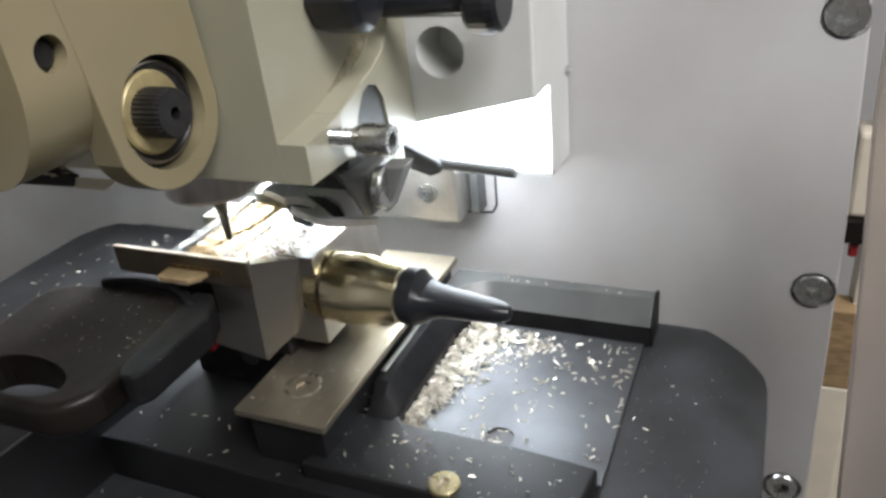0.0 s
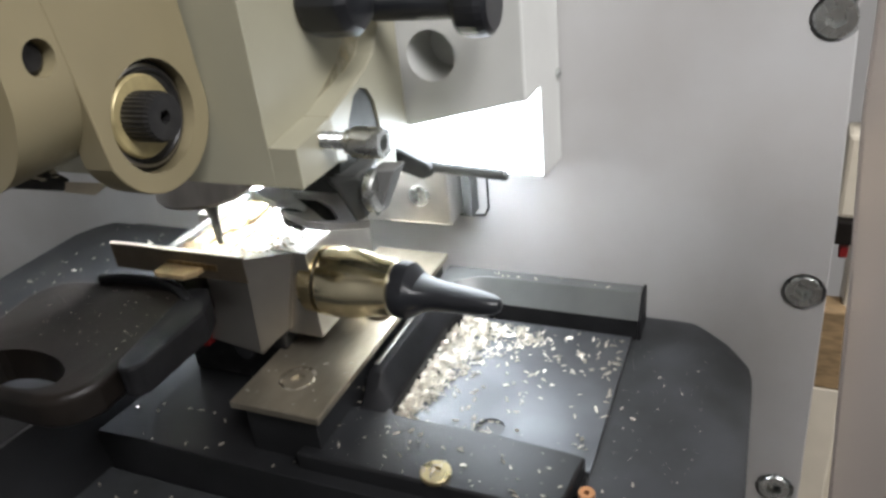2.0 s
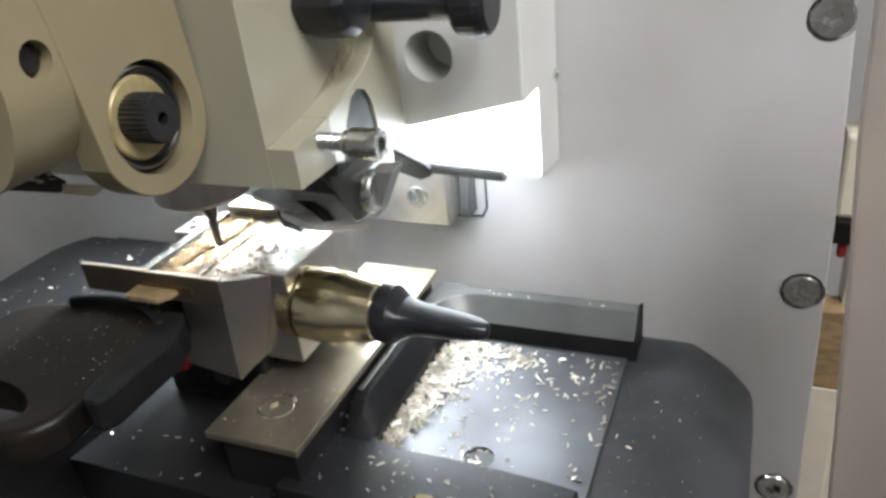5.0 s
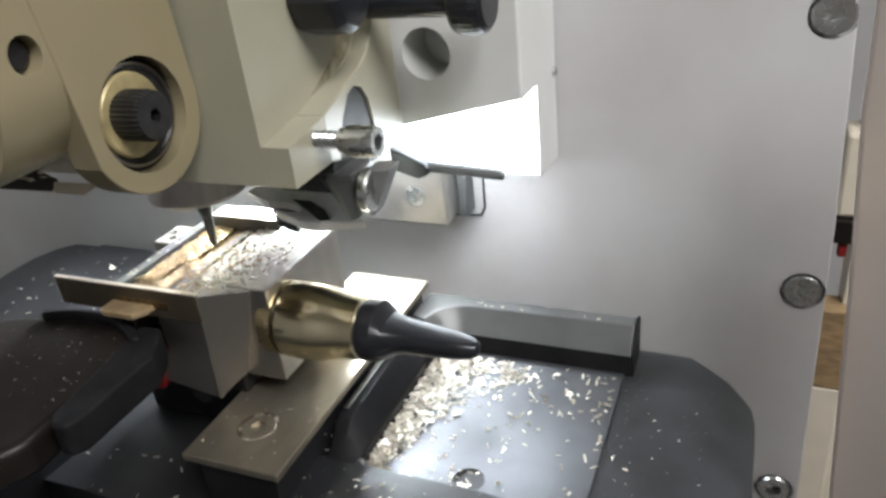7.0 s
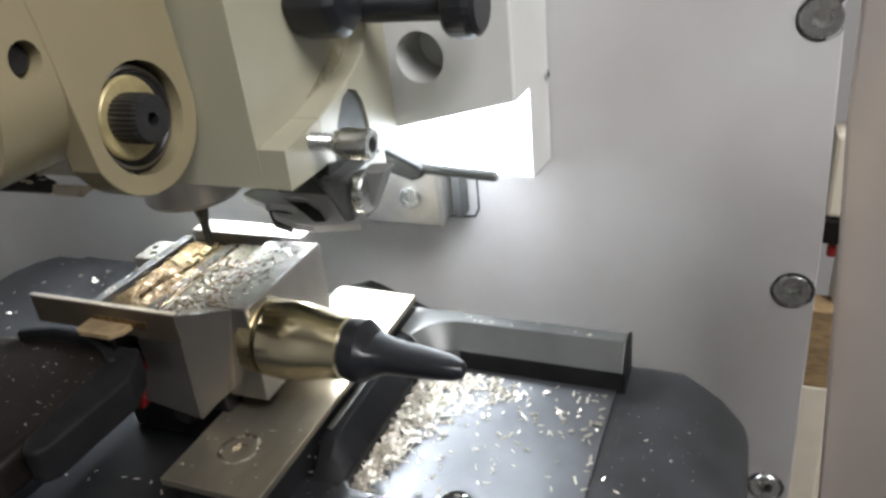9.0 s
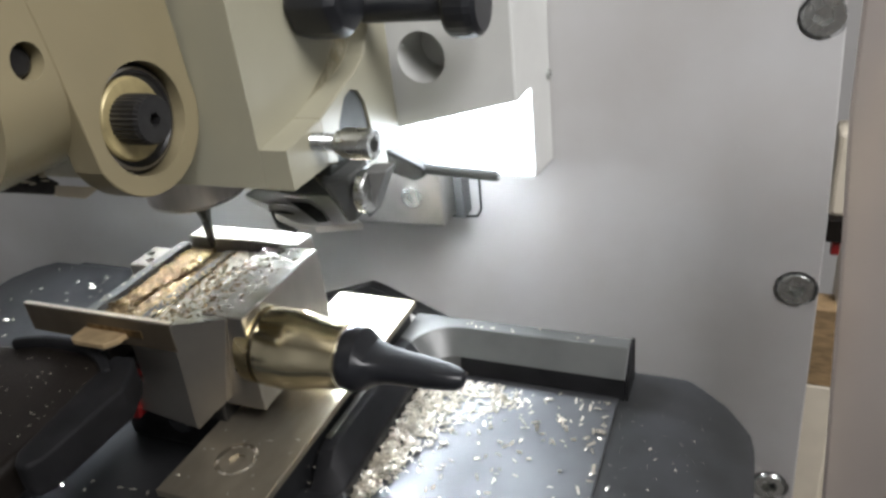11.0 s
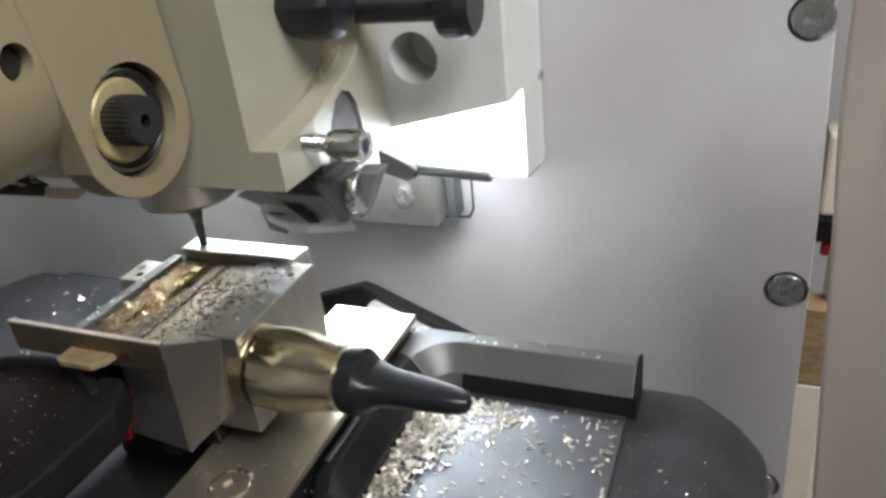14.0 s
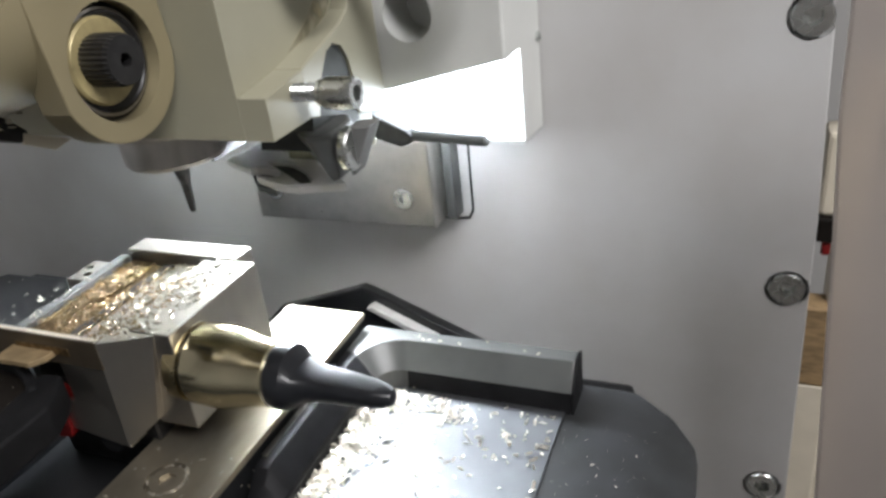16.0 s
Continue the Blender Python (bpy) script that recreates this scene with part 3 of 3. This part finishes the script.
    add_box(bm, -148, -100, -24.6, -16, 48.9, 49.4)
    part("work_light", bm, M_DOWNLIGHT, h, "unseen glowing sheet added to brighten plate and slide bar", 0)
    # second added fill sheet, out of view, brightens the guide block face
    bm = bm_new()
    add_box(bm, -200, -151, -31, -23.4, 51.4, 51.9)
    part("work_light", bm, M_DOWNLIGHT, h, "unseen glowing sheet added to brighten plate and slide bar", 0)
    # unseen emitter added behind the head to brighten the vice top
    bm = bm_new()
    add_box(bm, -206, -151, -23.0, -22.0, 49, 86)
    part("light_strip", bm, M_STRIP, h, "unseen glowing panel added behind the head to light the vice", 0)
    # unseen blocker added to keep that panel's light off the back plate
    bm = bm_new()
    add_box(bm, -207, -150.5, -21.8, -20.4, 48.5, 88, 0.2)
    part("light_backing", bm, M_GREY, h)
    bm = bm_new()
    add_lathe(bm, [(1.7, -85.4), (1.7, -84.4), (1.1, -84.1), (1.0, -84.7)], (0, -4.9, 79.1), "x", 20)
    part("side_pin", bm, M_ZINC, h)
    # thumb screws
    bm = bm_new()
    add_lathe(bm, [(3.9, -121), (3.9, -96.0), (7.4, -95.6), (8.4, -94.4), (8.7, -92.6), (8.7, -89), (8.1, -87), (6.8, -86)], (0, -62, 113.4), "x", 60, True, lambda i: 1.0 + (0.012 if i % 2 else 0))
    part("thumb_screw", bm, M_KNOB, h, "black knurled thumb screw")
    bm = bm_new()
    add_lathe(bm, [(8.0, -128.4), (9.6, -127), (9.8, -125), (9.8, -116), (8.0, -113.5), (4.5, -113)], (-0.6, -81.5, 119.2), "x", 8)
    bmesh.ops.bevel(bm, geom=[e for e in bm.edges if e.calc_face_angle(0) > 0.4], offset=0.8, segments=2, profile=0.5, affect="EDGES")
    part("hex_knob", bm, M_KNOB, h, "black faceted knob")
    # side clamp screw, lock wedge and probe rod
    bm = bm_new()
    prof = []
    for i in range(36):
        prof.append((2.25 if i % 2 else 1.95, -125.5 + i * 0.4))
    add_lathe(bm, prof, (0, -100, 88.4), "x", 24)
    part("screw_thread", bm, M_ZINC, h, "zinc-plated screw thread")
    bm = bm_new()
    add_lathe(bm, [(2.4, -113.6), (3.2, -113.2), (3.2, -112.2), (2.4, -111.8)], (0, -100, 88.3), "x", 32)
    part("collar", bm, M_ZINC, h)
    socket_screw("side_screw", "zinc-plated socket cap screw", (-111.4, -100, 88.2), "x", 3.9, 7.9, 1, M_ZINC, h, 0.0, 0.56)
    bm = bm_new()
    add_prism(bm, [(-133, -88), (-123, -96), (-117.2, -92), (-117.2, -80), (-121, -74), (-133, -78)], "z", 60, 75, 1.5)
    for v in bm.verts:
        k = (75 - v.co.z) / 15
        v.co.x += (-121 - v.co.x) * 0.75 * k
        v.co.y += (-82 - v.co.y) * 0.5 * k
    part("lock_wedge", bm, M_BAR, h, "dark pointed steel wedge")
    bm = bm_new()
    add_lathe(bm, [(5.4, -117), (6.0, -116.5), (6.0, -114.6), (5.4, -114)], (0, -86.5, 69.2), "x", 36)
    part("washer", bm, M_ZINC, h)
    bm = bm_new()
    add_prism(bm, [(-116.5, 74.2), (-115.4, 75.0), (-108.5, 75.6), (-115.4, 61.4), (-116.5, 61.4)], "y", -87, -80, 0.5)
    part("lock_fin", bm, M_BRACKET, h, "grey tapered fin beside the washer")
    bm = bm_new()
    add_lathe(bm, [(1.6, 0), (2.0, 0.6), (2.0, 26.4), (1.5, 27.3)], (0, 0, 0), "x", 20)
    for v in bm.verts:
        v.co = Vector((v.co.x - 124.0, v.co.y - 30, v.co.z + 52.8 - v.co.x * 0.06))
    part("probe_rod", bm, M_BAR, h, "thin steel probe rod")
    bm = bm_new()
    add_prism(bm, [(-139.5, 62.2), (-124.0, 54.9), (-122.6, 53.5), (-122.8, 50.9), (-126.6, 49.3), (-142.4, 54.2)], "y", -34, -27, 0.8)
    part("rod_holder", bm, M_BLACKSTEEL, h)
    # lower bracket with slotted holes
    bm = bm_new()
    add_prism(bm, [(-172.0, -68.8), (-159.5, -74.6), (-151.5, -81.0), (-141.0, -85.6), (-134.7, -86.2), (-121.4, -82.0), (-138.6, -68), (-140, -52), (-170, -54)], "z", 54.6, 57, 0.25)
    br = part("slotted_bracket", bm, M_BRIGHT, h, "bright grey bracket with slotted holes")
    cb = bm_new()
    ell = [(7.0 * math.cos(radians(q)), 2.7 * math.sin(radians(q))) for q in range(0, 360, 15)]
    add_prism(cb, [(-151.8 + 0.957 * a + 0.29 * b, -77.0 - 0.29 * a + 0.957 * b) for a, b in ell], "z", 53.0, 62)
    cut(br, cb)
    cb = bm_new()
    add_prism(cb, [(-156.5, -68.9), (-147, -69.2), (-139, -74.5), (-132.6, -81.4), (-132.2, -83.4), (-135.2, -84.2), (-141.5, -79.5)], "z", 55.4, 62)
    cut(br, cb)
    # thin dark sheet paints the shade in the bracket slot
    bm = bm_new()
    add_prism(bm, [(-155.8, -69.2), (-147.2, -69.5), (-139.3, -74.8), (-133.0, -81.5), (-132.6, -83.1), (-135.2, -83.8), (-141.3, -79.3)], "z", 55.45, 55.9)
    part("slot_lining", bm, M_SLOT, h)
    # dark plate added below so the bracket hole reads as shaded
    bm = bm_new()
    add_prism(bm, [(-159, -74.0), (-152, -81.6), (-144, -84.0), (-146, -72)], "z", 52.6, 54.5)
    part("bracket_underside", bm, M_SLOT, h, "dark plate under the bracket, standing in for the hole's shade")
    bm = bm_new()
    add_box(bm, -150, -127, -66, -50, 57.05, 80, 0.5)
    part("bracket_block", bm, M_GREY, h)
    # unseen blockers, added to keep the hidden panel off bracket and tray sheet
    bm = bm_new()
    add_box(bm, -180, -150.2, -50, -48.6, 57.2, 80, 0.3)
    part("glare_shield", bm, M_BLACKSTEEL, h)
    bm = bm_new()
    add_box(bm, -176.4, -174.8, -71, -50.1, 57.2, 80, 0.3)
    part("glare_shield", bm, M_BLACKSTEEL, h)
    bm = bm_new()
    add_box(bm, -150.4, -149.4, -48.5, -23.2, 46.4, 80, 0.2)
    part("glare_shield", bm, M_BLACKSTEEL, h)
    # spindle nose and cutter
    cx, cy = -170.3, -91.0
    bm = bm_new()
    add_lathe(bm, [(11.0, 66.6), (13.6, 67.0), (14.4, 68.2), (14.6, 76), (15.5, 77), (15.5, 84)], (cx, cy, 0), "z", 56)
    part("spindle_nose", bm, M_STEEL, h, "turned steel spindle nose")
    bm = bm_new()
    add_lathe(bm, [(0.4, 49.2), (1.0, 49.6), (1.35, 54), (1.5, 58), (2.3, 62), (2.6, 67)], (cx, cy, 0), "z", 20)
    for v in bm.verts:
        if v.co.z < 60 and v.co.y - cy < -0.35:
            v.co.y = cy - 0.35
    part("cutter", bm, M_CARBIDE, h, "dark tapered engraving cutter")
    return h


HEAD = build_head()


def nest(whole, owner, *names):
    """Hangs parts of a thing under the part that they are fixed to."""
    parts = list(whole.children)
    home = next(o for o in parts if o.name.split(".")[0] == owner)
    for o in parts:
        if o.name.split(".")[0] in names and o is not home:
            o.parent = home


nest(CARRIAGE, "slide_bar", "bar_support")
nest(CARRIAGE, "stop_bar", "end_cap", "bar_foot")
nest(CARRIAGE, "side_rail", "worn_edge")
nest(CLAMP, "gauge_plate", "plate_edge")
nest(CLAMP, "knob", "groove_ring", "lever")
nest(CLAMP, "body", "red_label", "adjusting_knob")
nest(KEY, "blade", "blade_shoulder", "polished_step")
nest(KEY, "bow", "side_ridge", "top_ridge")
nest(HEAD, "arm", "retaining_ring", "cap_screw")
nest(HEAD, "rear_housing", "work_light", "side_pin")
nest(HEAD, "side_block", "sunk_screw")
nest(HEAD, "front_block", "lower_lip", "screw_thread", "side_screw", "stain")
nest(HEAD, "spindle_nose", "cutter")
nest(HEAD, "slotted_bracket", "bracket_underside", "bracket_block")


# ---- chips ----
def build_chips():
    rng = random.Random(7)

    def scatter(name, label, mat, spots, parent_key):
        bm = bm_new()
        for x, y, z, s in spots:
            s *= 0.72
            L, w, th = s * rng.uniform(0.7, 1.7), s * rng.uniform(0.3, 0.56), s * rng.uniform(0.05, 0.11)
            curl, skew = rng.uniform(-0.06, 0.22) * s, rng.uniform(-0.25, 0.25) * s
            m = Matrix.Translation((x, y, z + 0.25 * w)) @ Euler((rng.uniform(-0.55, 0.55), rng.uniform(-0.45, 0.45), rng.uniform(0, 6.28))).to_matrix().to_4x4()
            rings = []
            for u, wide in ((-0.5, rng.uniform(0.55, 1.0)), (0.0, 1.0), (0.5, rng.uniform(0.4, 0.95))):
                cz, a = curl * (1 - 4 * u * u), u * L
                b0, b1 = -w / 2 * wide + skew * u, w / 2 * wide + skew * u
                rings.append([bm.verts.new(m @ Vector(q)) for q in ((a, b0, cz), (a, b1, cz), (a, b1, cz + th), (a, b0, cz + th))])
            for g0, g1 in zip(rings, rings[1:]):
                for i in range(4):
                    bm.faces.new((g0[i], g1[i], g1[(i + 1) % 4], g0[(i + 1) % 4]))
            bm.faces.new(rings[0])
            bm.faces.new(rings[-1][::-1])
        ob = part(name, bm, mat, None, "", 0)
        tagged(ob, label, "metal chips", "", "stuff")
        return ob
    spots = []
    for i in range(2100):
        t = rng.random() ** 1.3
        y = -42 - 57 * t
        x = -113.8 + abs(rng.gauss(0, 1)) * (9.0 * (1 - t) + 2.2)
        spots.append((x, y, -5.3 + rng.uniform(0, 2.6) * max(0, 1 - (x + 113) / 16), rng.uniform(1.2, 2.1)))
    for i in range(70):
        spots.append((-88 + rng.gauss(0, 5), -48 + rng.gauss(0, 3.5), -5.2, rng.uniform(1.6, 2.6)))
    for i in range(44):
        spots.append((rng.uniform(-78, -53), rng.uniform(-64, -41), -5.3, rng.uniform(1.4, 2.5)))
    for i in range(100):
        spots.append((rng.uniform(-108, -52), rng.uniform(-100, -41), -5.3, rng.uniform(1.4, 2.5)))
    for i in range(20):
        spots.append((-86.6 + rng.gauss(0, 2.4), -96 + rng.gauss(0, 2.0), -5.4, rng.uniform(1.4, 2.2)))
    for i in range(34):
        spots.append((rng.uniform(-130, -56), rng.uniform(-125, -106), -0.3, rng.uniform(1.3, 2.2)))
    for i in range(16):
        spots.append((-90.3 + rng.gauss(0, 2), -122.3 + rng.gauss(0, 2), 1.0, rng.uniform(1.3, 2.0)))
    for i in range(10):
        spots.append((rng.uniform(-50, -28), rng.uniform(-118, -42), -6.1, rng.uniform(1.0, 1.8)))
    for i in range(10):
        spots.append((rng.uniform(-112, -60), rng.uniform(-29.5, -25.5), 7.8, rng.uniform(1.3, 2.0)))
    for i in range(18):
        spots.append((rng.uniform(-205, -134), rng.uniform(-129, -112), -6.1, rng.uniform(1.3, 2.4)))
    for i in range(30):
        spots.append((rng.uniform(-126.2, -124.6), rng.uniform(-105, -40), rng.uniform(-4, 6), rng.uniform(0.7, 1.3)))
    for i in range(26):
        a = rng.uniform(0, 6.28)
        spots.append((-139.6 + 5.3 * math.cos(a), -109.6 + 5.3 * math.sin(a), 12.6, rng.uniform(1.2, 2.0)))
    for i in range(14):
        spots.append((rng.uniform(-152, -126), rng.uniform(-123, -98), 13.1, rng.uniform(1.1, 1.7)))
    for i in range(170):
        spots.append((rng.uniform(-260, -60), rng.uniform(-205, -132), -21.9, rng.uniform(1.6, 3.0)))
    tray = scatter("tray_chips", "pale curled metal chips lying on the carriage table", M_CHIPS, spots, None)
    spots = []
    for i in range(110):
        spots.append((rng.uniform(-290, -208), rng.uniform(-110, -28), 11.0, rng.uniform(1.4, 2.6)))
    for i in range(130):
        spots.append((rng.uniform(-270, -100), rng.uniform(-200, -134), -21.9, rng.uniform(1.4, 2.4)))
    for i in range(70):
        spots.append((rng.uniform(-218, -174), rng.uniform(-140, -110), 37.4, rng.uniform(0.4, 1.1)))
    for i in range(130):
        spots.append((rng.uniform(-218, -172), rng.uniform(-141, -108), 37.4, rng.uniform(0.2, 0.5)))
    for i in range(120):
        spots.append((rng.uniform(-300, -207), rng.uniform(-120, -26), 10.9, rng.uniform(0.25, 0.7)))
    for i in range(110):
        spots.append((rng.uniform(-50, -24), rng.uniform(-120, -36), -6.2, rng.uniform(0.2, 0.6)))
    for i in range(90):
        spots.append((rng.uniform(-128, -58), rng.uniform(-125, -100), -0.4, rng.uniform(0.2, 0.6)))
    side = scatter("table_chips", "small bright chips scattered on black table and key", M_SILVERCHIPS, spots, None)
    spots = []
    for i in range(300):
        spots.append((-139 - 26 * rng.random() ** 0.8, -60 - 41 * rng.random() ** 1.4, 0, rng.uniform(0.9, 2.0)))
    for i in range(110):
        spots.append((rng.gauss(-150, 5), rng.gauss(-72, 9), 0, rng.uniform(0.6, 1.4)))
    spots = [(x, y, 50.0 if x > -154 else 47.7, s) for x, y, z, s in spots if -164 < x < -137 and -102 < y < -59.5]
    for i in range(14):
        spots.append((rng.uniform(-195, -187), rng.uniform(-74, -62), 47.0, rng.uniform(0.8, 1.6)))
    for i in range(30):
        spots.append((rng.uniform(-186, -183.4), rng.uniform(-100, -60), 48.5, rng.uniform(1.1, 1.9)))
    top = scatter("clamp_chips", "bright metal chips strewn over the vice jaws", M_VICECHIPS, spots, None)
    spots = []
    for i in range(900):
        spots.append((rng.uniform(-183, -163.0), rng.uniform(-103, -62), 46.9 + rng.uniform(0, 0.7), rng.uniform(0.7, 1.8)))
    for i in range(420):
        x = rng.gauss(-156, 6)
        if not -163.5 < x < -138:
            continue
        spots.append((x, rng.uniform(-101, -70), 50.0 if x > -154 else 47.8, rng.uniform(0.8, 1.8)))
    brass = scatter("brass_swarf", "golden brass swarf on the milled key blade", M_BRASSCHIPS, spots, None)
    return [tray, side, top, brass]


CHIPS = build_chips()


# ---- workshop round the machine ----
def build_surroundings():
    bm = bm_new()
    add_box(bm, -760, 560, -880, 330, -340, -300)
    tagged(part("floor", bm, M_FLOOR, None, "", 0), "worn grey workbench surface", "floor", "", "structure")
    bm = bm_new()
    add_box(bm, -760, 560, -880, 330, 800, 820)
    tagged(part("ceiling", bm, M_WALL, None, "", 0), "plain pale workshop ceiling", "ceiling", "", "structure")
    for nm, b in (("wall_north", (-760, 560, 330, 350)), ("wall_south", (-760, 560, -900, -880)), ("wall_east", (560, 580, -900, 350)), ("wall_west", (-780, -760, -900, 350))):
        bm = bm_new()
        add_box(bm, *b, -340, 820)
        tagged(part(nm, bm, M_WALL, None, "", 0), "plain pale workshop wall", "wall", "", "structure")
    base = thing("machine_base", "black cast machine base standing on the bench", "machine base")
    bm = bm_new()
    add_box(bm, -330, -50, -185, -12, -298, -41, 3.0)
    part("body", bm, M_BLACK, base)
    for x in (-315, -65):
        for y in (-170, -27):
            bm = bm_new()
            add_lathe(bm, [(10, -300), (12, -299), (12, -298)], (x, y, 0), "z", 24)
            part("foot", bm, M_RUBBER, base)
    bm = bm_new()
    add_box(bm, 21, 30, 62, 80, -300, 60, 0.8)
    tagged(part("frame_post", bm, M_IVORY), "ivory metal frame post behind the machine", "post")
    items = (("ivory_housing", "tall ivory plastic housing behind the machine", "housing", M_IVORY, (12.5, 20.8, 58, 75, 2, 38), 2),
             ("black_connector", "small black plastic connector", "connector", M_PLASTIC, (12.8, 20.9, 56, 70, -9, 1.8), 1),
             ("red_cable", "thin red cable beside the connector", "cable", M_RED, (15.5, 19, 58, 62, -16, -9.2), 0.8),
             ("fibre_block", "rough brown fibre block", "block", M_WOOD, (12, 27, 56, 70, -82.4, -41), 1),
             ("ivory_strip", "pale ivory plastic strip under the block", "strip", M_IVORY, (12.5, 26, 56, 61.8, -300, -82.5), 1))
    for nm, lab, cat, mat, b, bev in items:
        bm = bm_new()
        add_box(bm, *b, bev)
        tagged(part(nm, bm, mat), lab, cat)
    bm = bm_new()
    add_prism(bm, [(1.5, 120), (2.2, 84), (5.6, 39), (10.2, -37), (20, -180), (26, -300), (60, -300), (60, 120)], "y", -61, -58, 0.8)
    door = part("acrylic_door", bm, M_ACRYLIC)
    tagged(door, "hazy pinkish acrylic safety door standing open", "door")


build_surroundings()


# ---- motion ----
CARRIAGE_ROWS = [(0.0, 0.00, -0.00), (0.5, -0.51, 2.25), (1.0, -2.26, 3.82), (1.5, -2.24, 6.18), (2.0, -2.18, 4.85), (2.5, -1.23, 2.96), (3.0, 0.10, 1.20), (3.5, 0.14, -0.89), (4.0, -0.51, -3.04), (6.5, -1.32, -13.59), (7.0, -0.55, -15.57), (7.5, -0.26, -18.11), (8.0, -0.35, -20.46), (8.5, 0.04, -22.62), (9.0, 0.74, -24.76), (11.5, 1.45, -28.91), (12.0, 0.09, -29.53), (12.5, 1.20, -30.68), (13.0, 3.78, -30.91), (13.5, 6.16, -30.90), (13.8, 7.15, -30.95), (13.9, 7.25, -33.00), (14.0, 7.35, -35.78), (14.1, 7.10, -38.00), (14.2, 5.10, -38.29), (14.5, -3.50, -38.29), (14.7, -9.20, -38.20), (14.8, -10.95, -38.15), (15.0, -11.07, -38.14), (15.5, -11.07, -38.17), (16.0, -11.11, -38.05)]
HEAD_ROWS = [(0.0, 0.0), (15.0, 0.0), (15.1, 1.80), (15.2, 4.50), (15.3, 6.15), (15.5, 6.15), (15.7, 6.15), (15.8, 6.50), (15.9, 9.40), (16.0, 12.92)]


def motions():
    for ob in (CARRIAGE, CLAMP, KEY, *CHIPS):
        walk(ob, [(t, pose(x * MM, y * MM, 0)) for t, x, y in CARRIAGE_ROWS])
    walk(HEAD, [(t, pose(0, 0, z * MM)) for t, z in HEAD_ROWS])


motions()
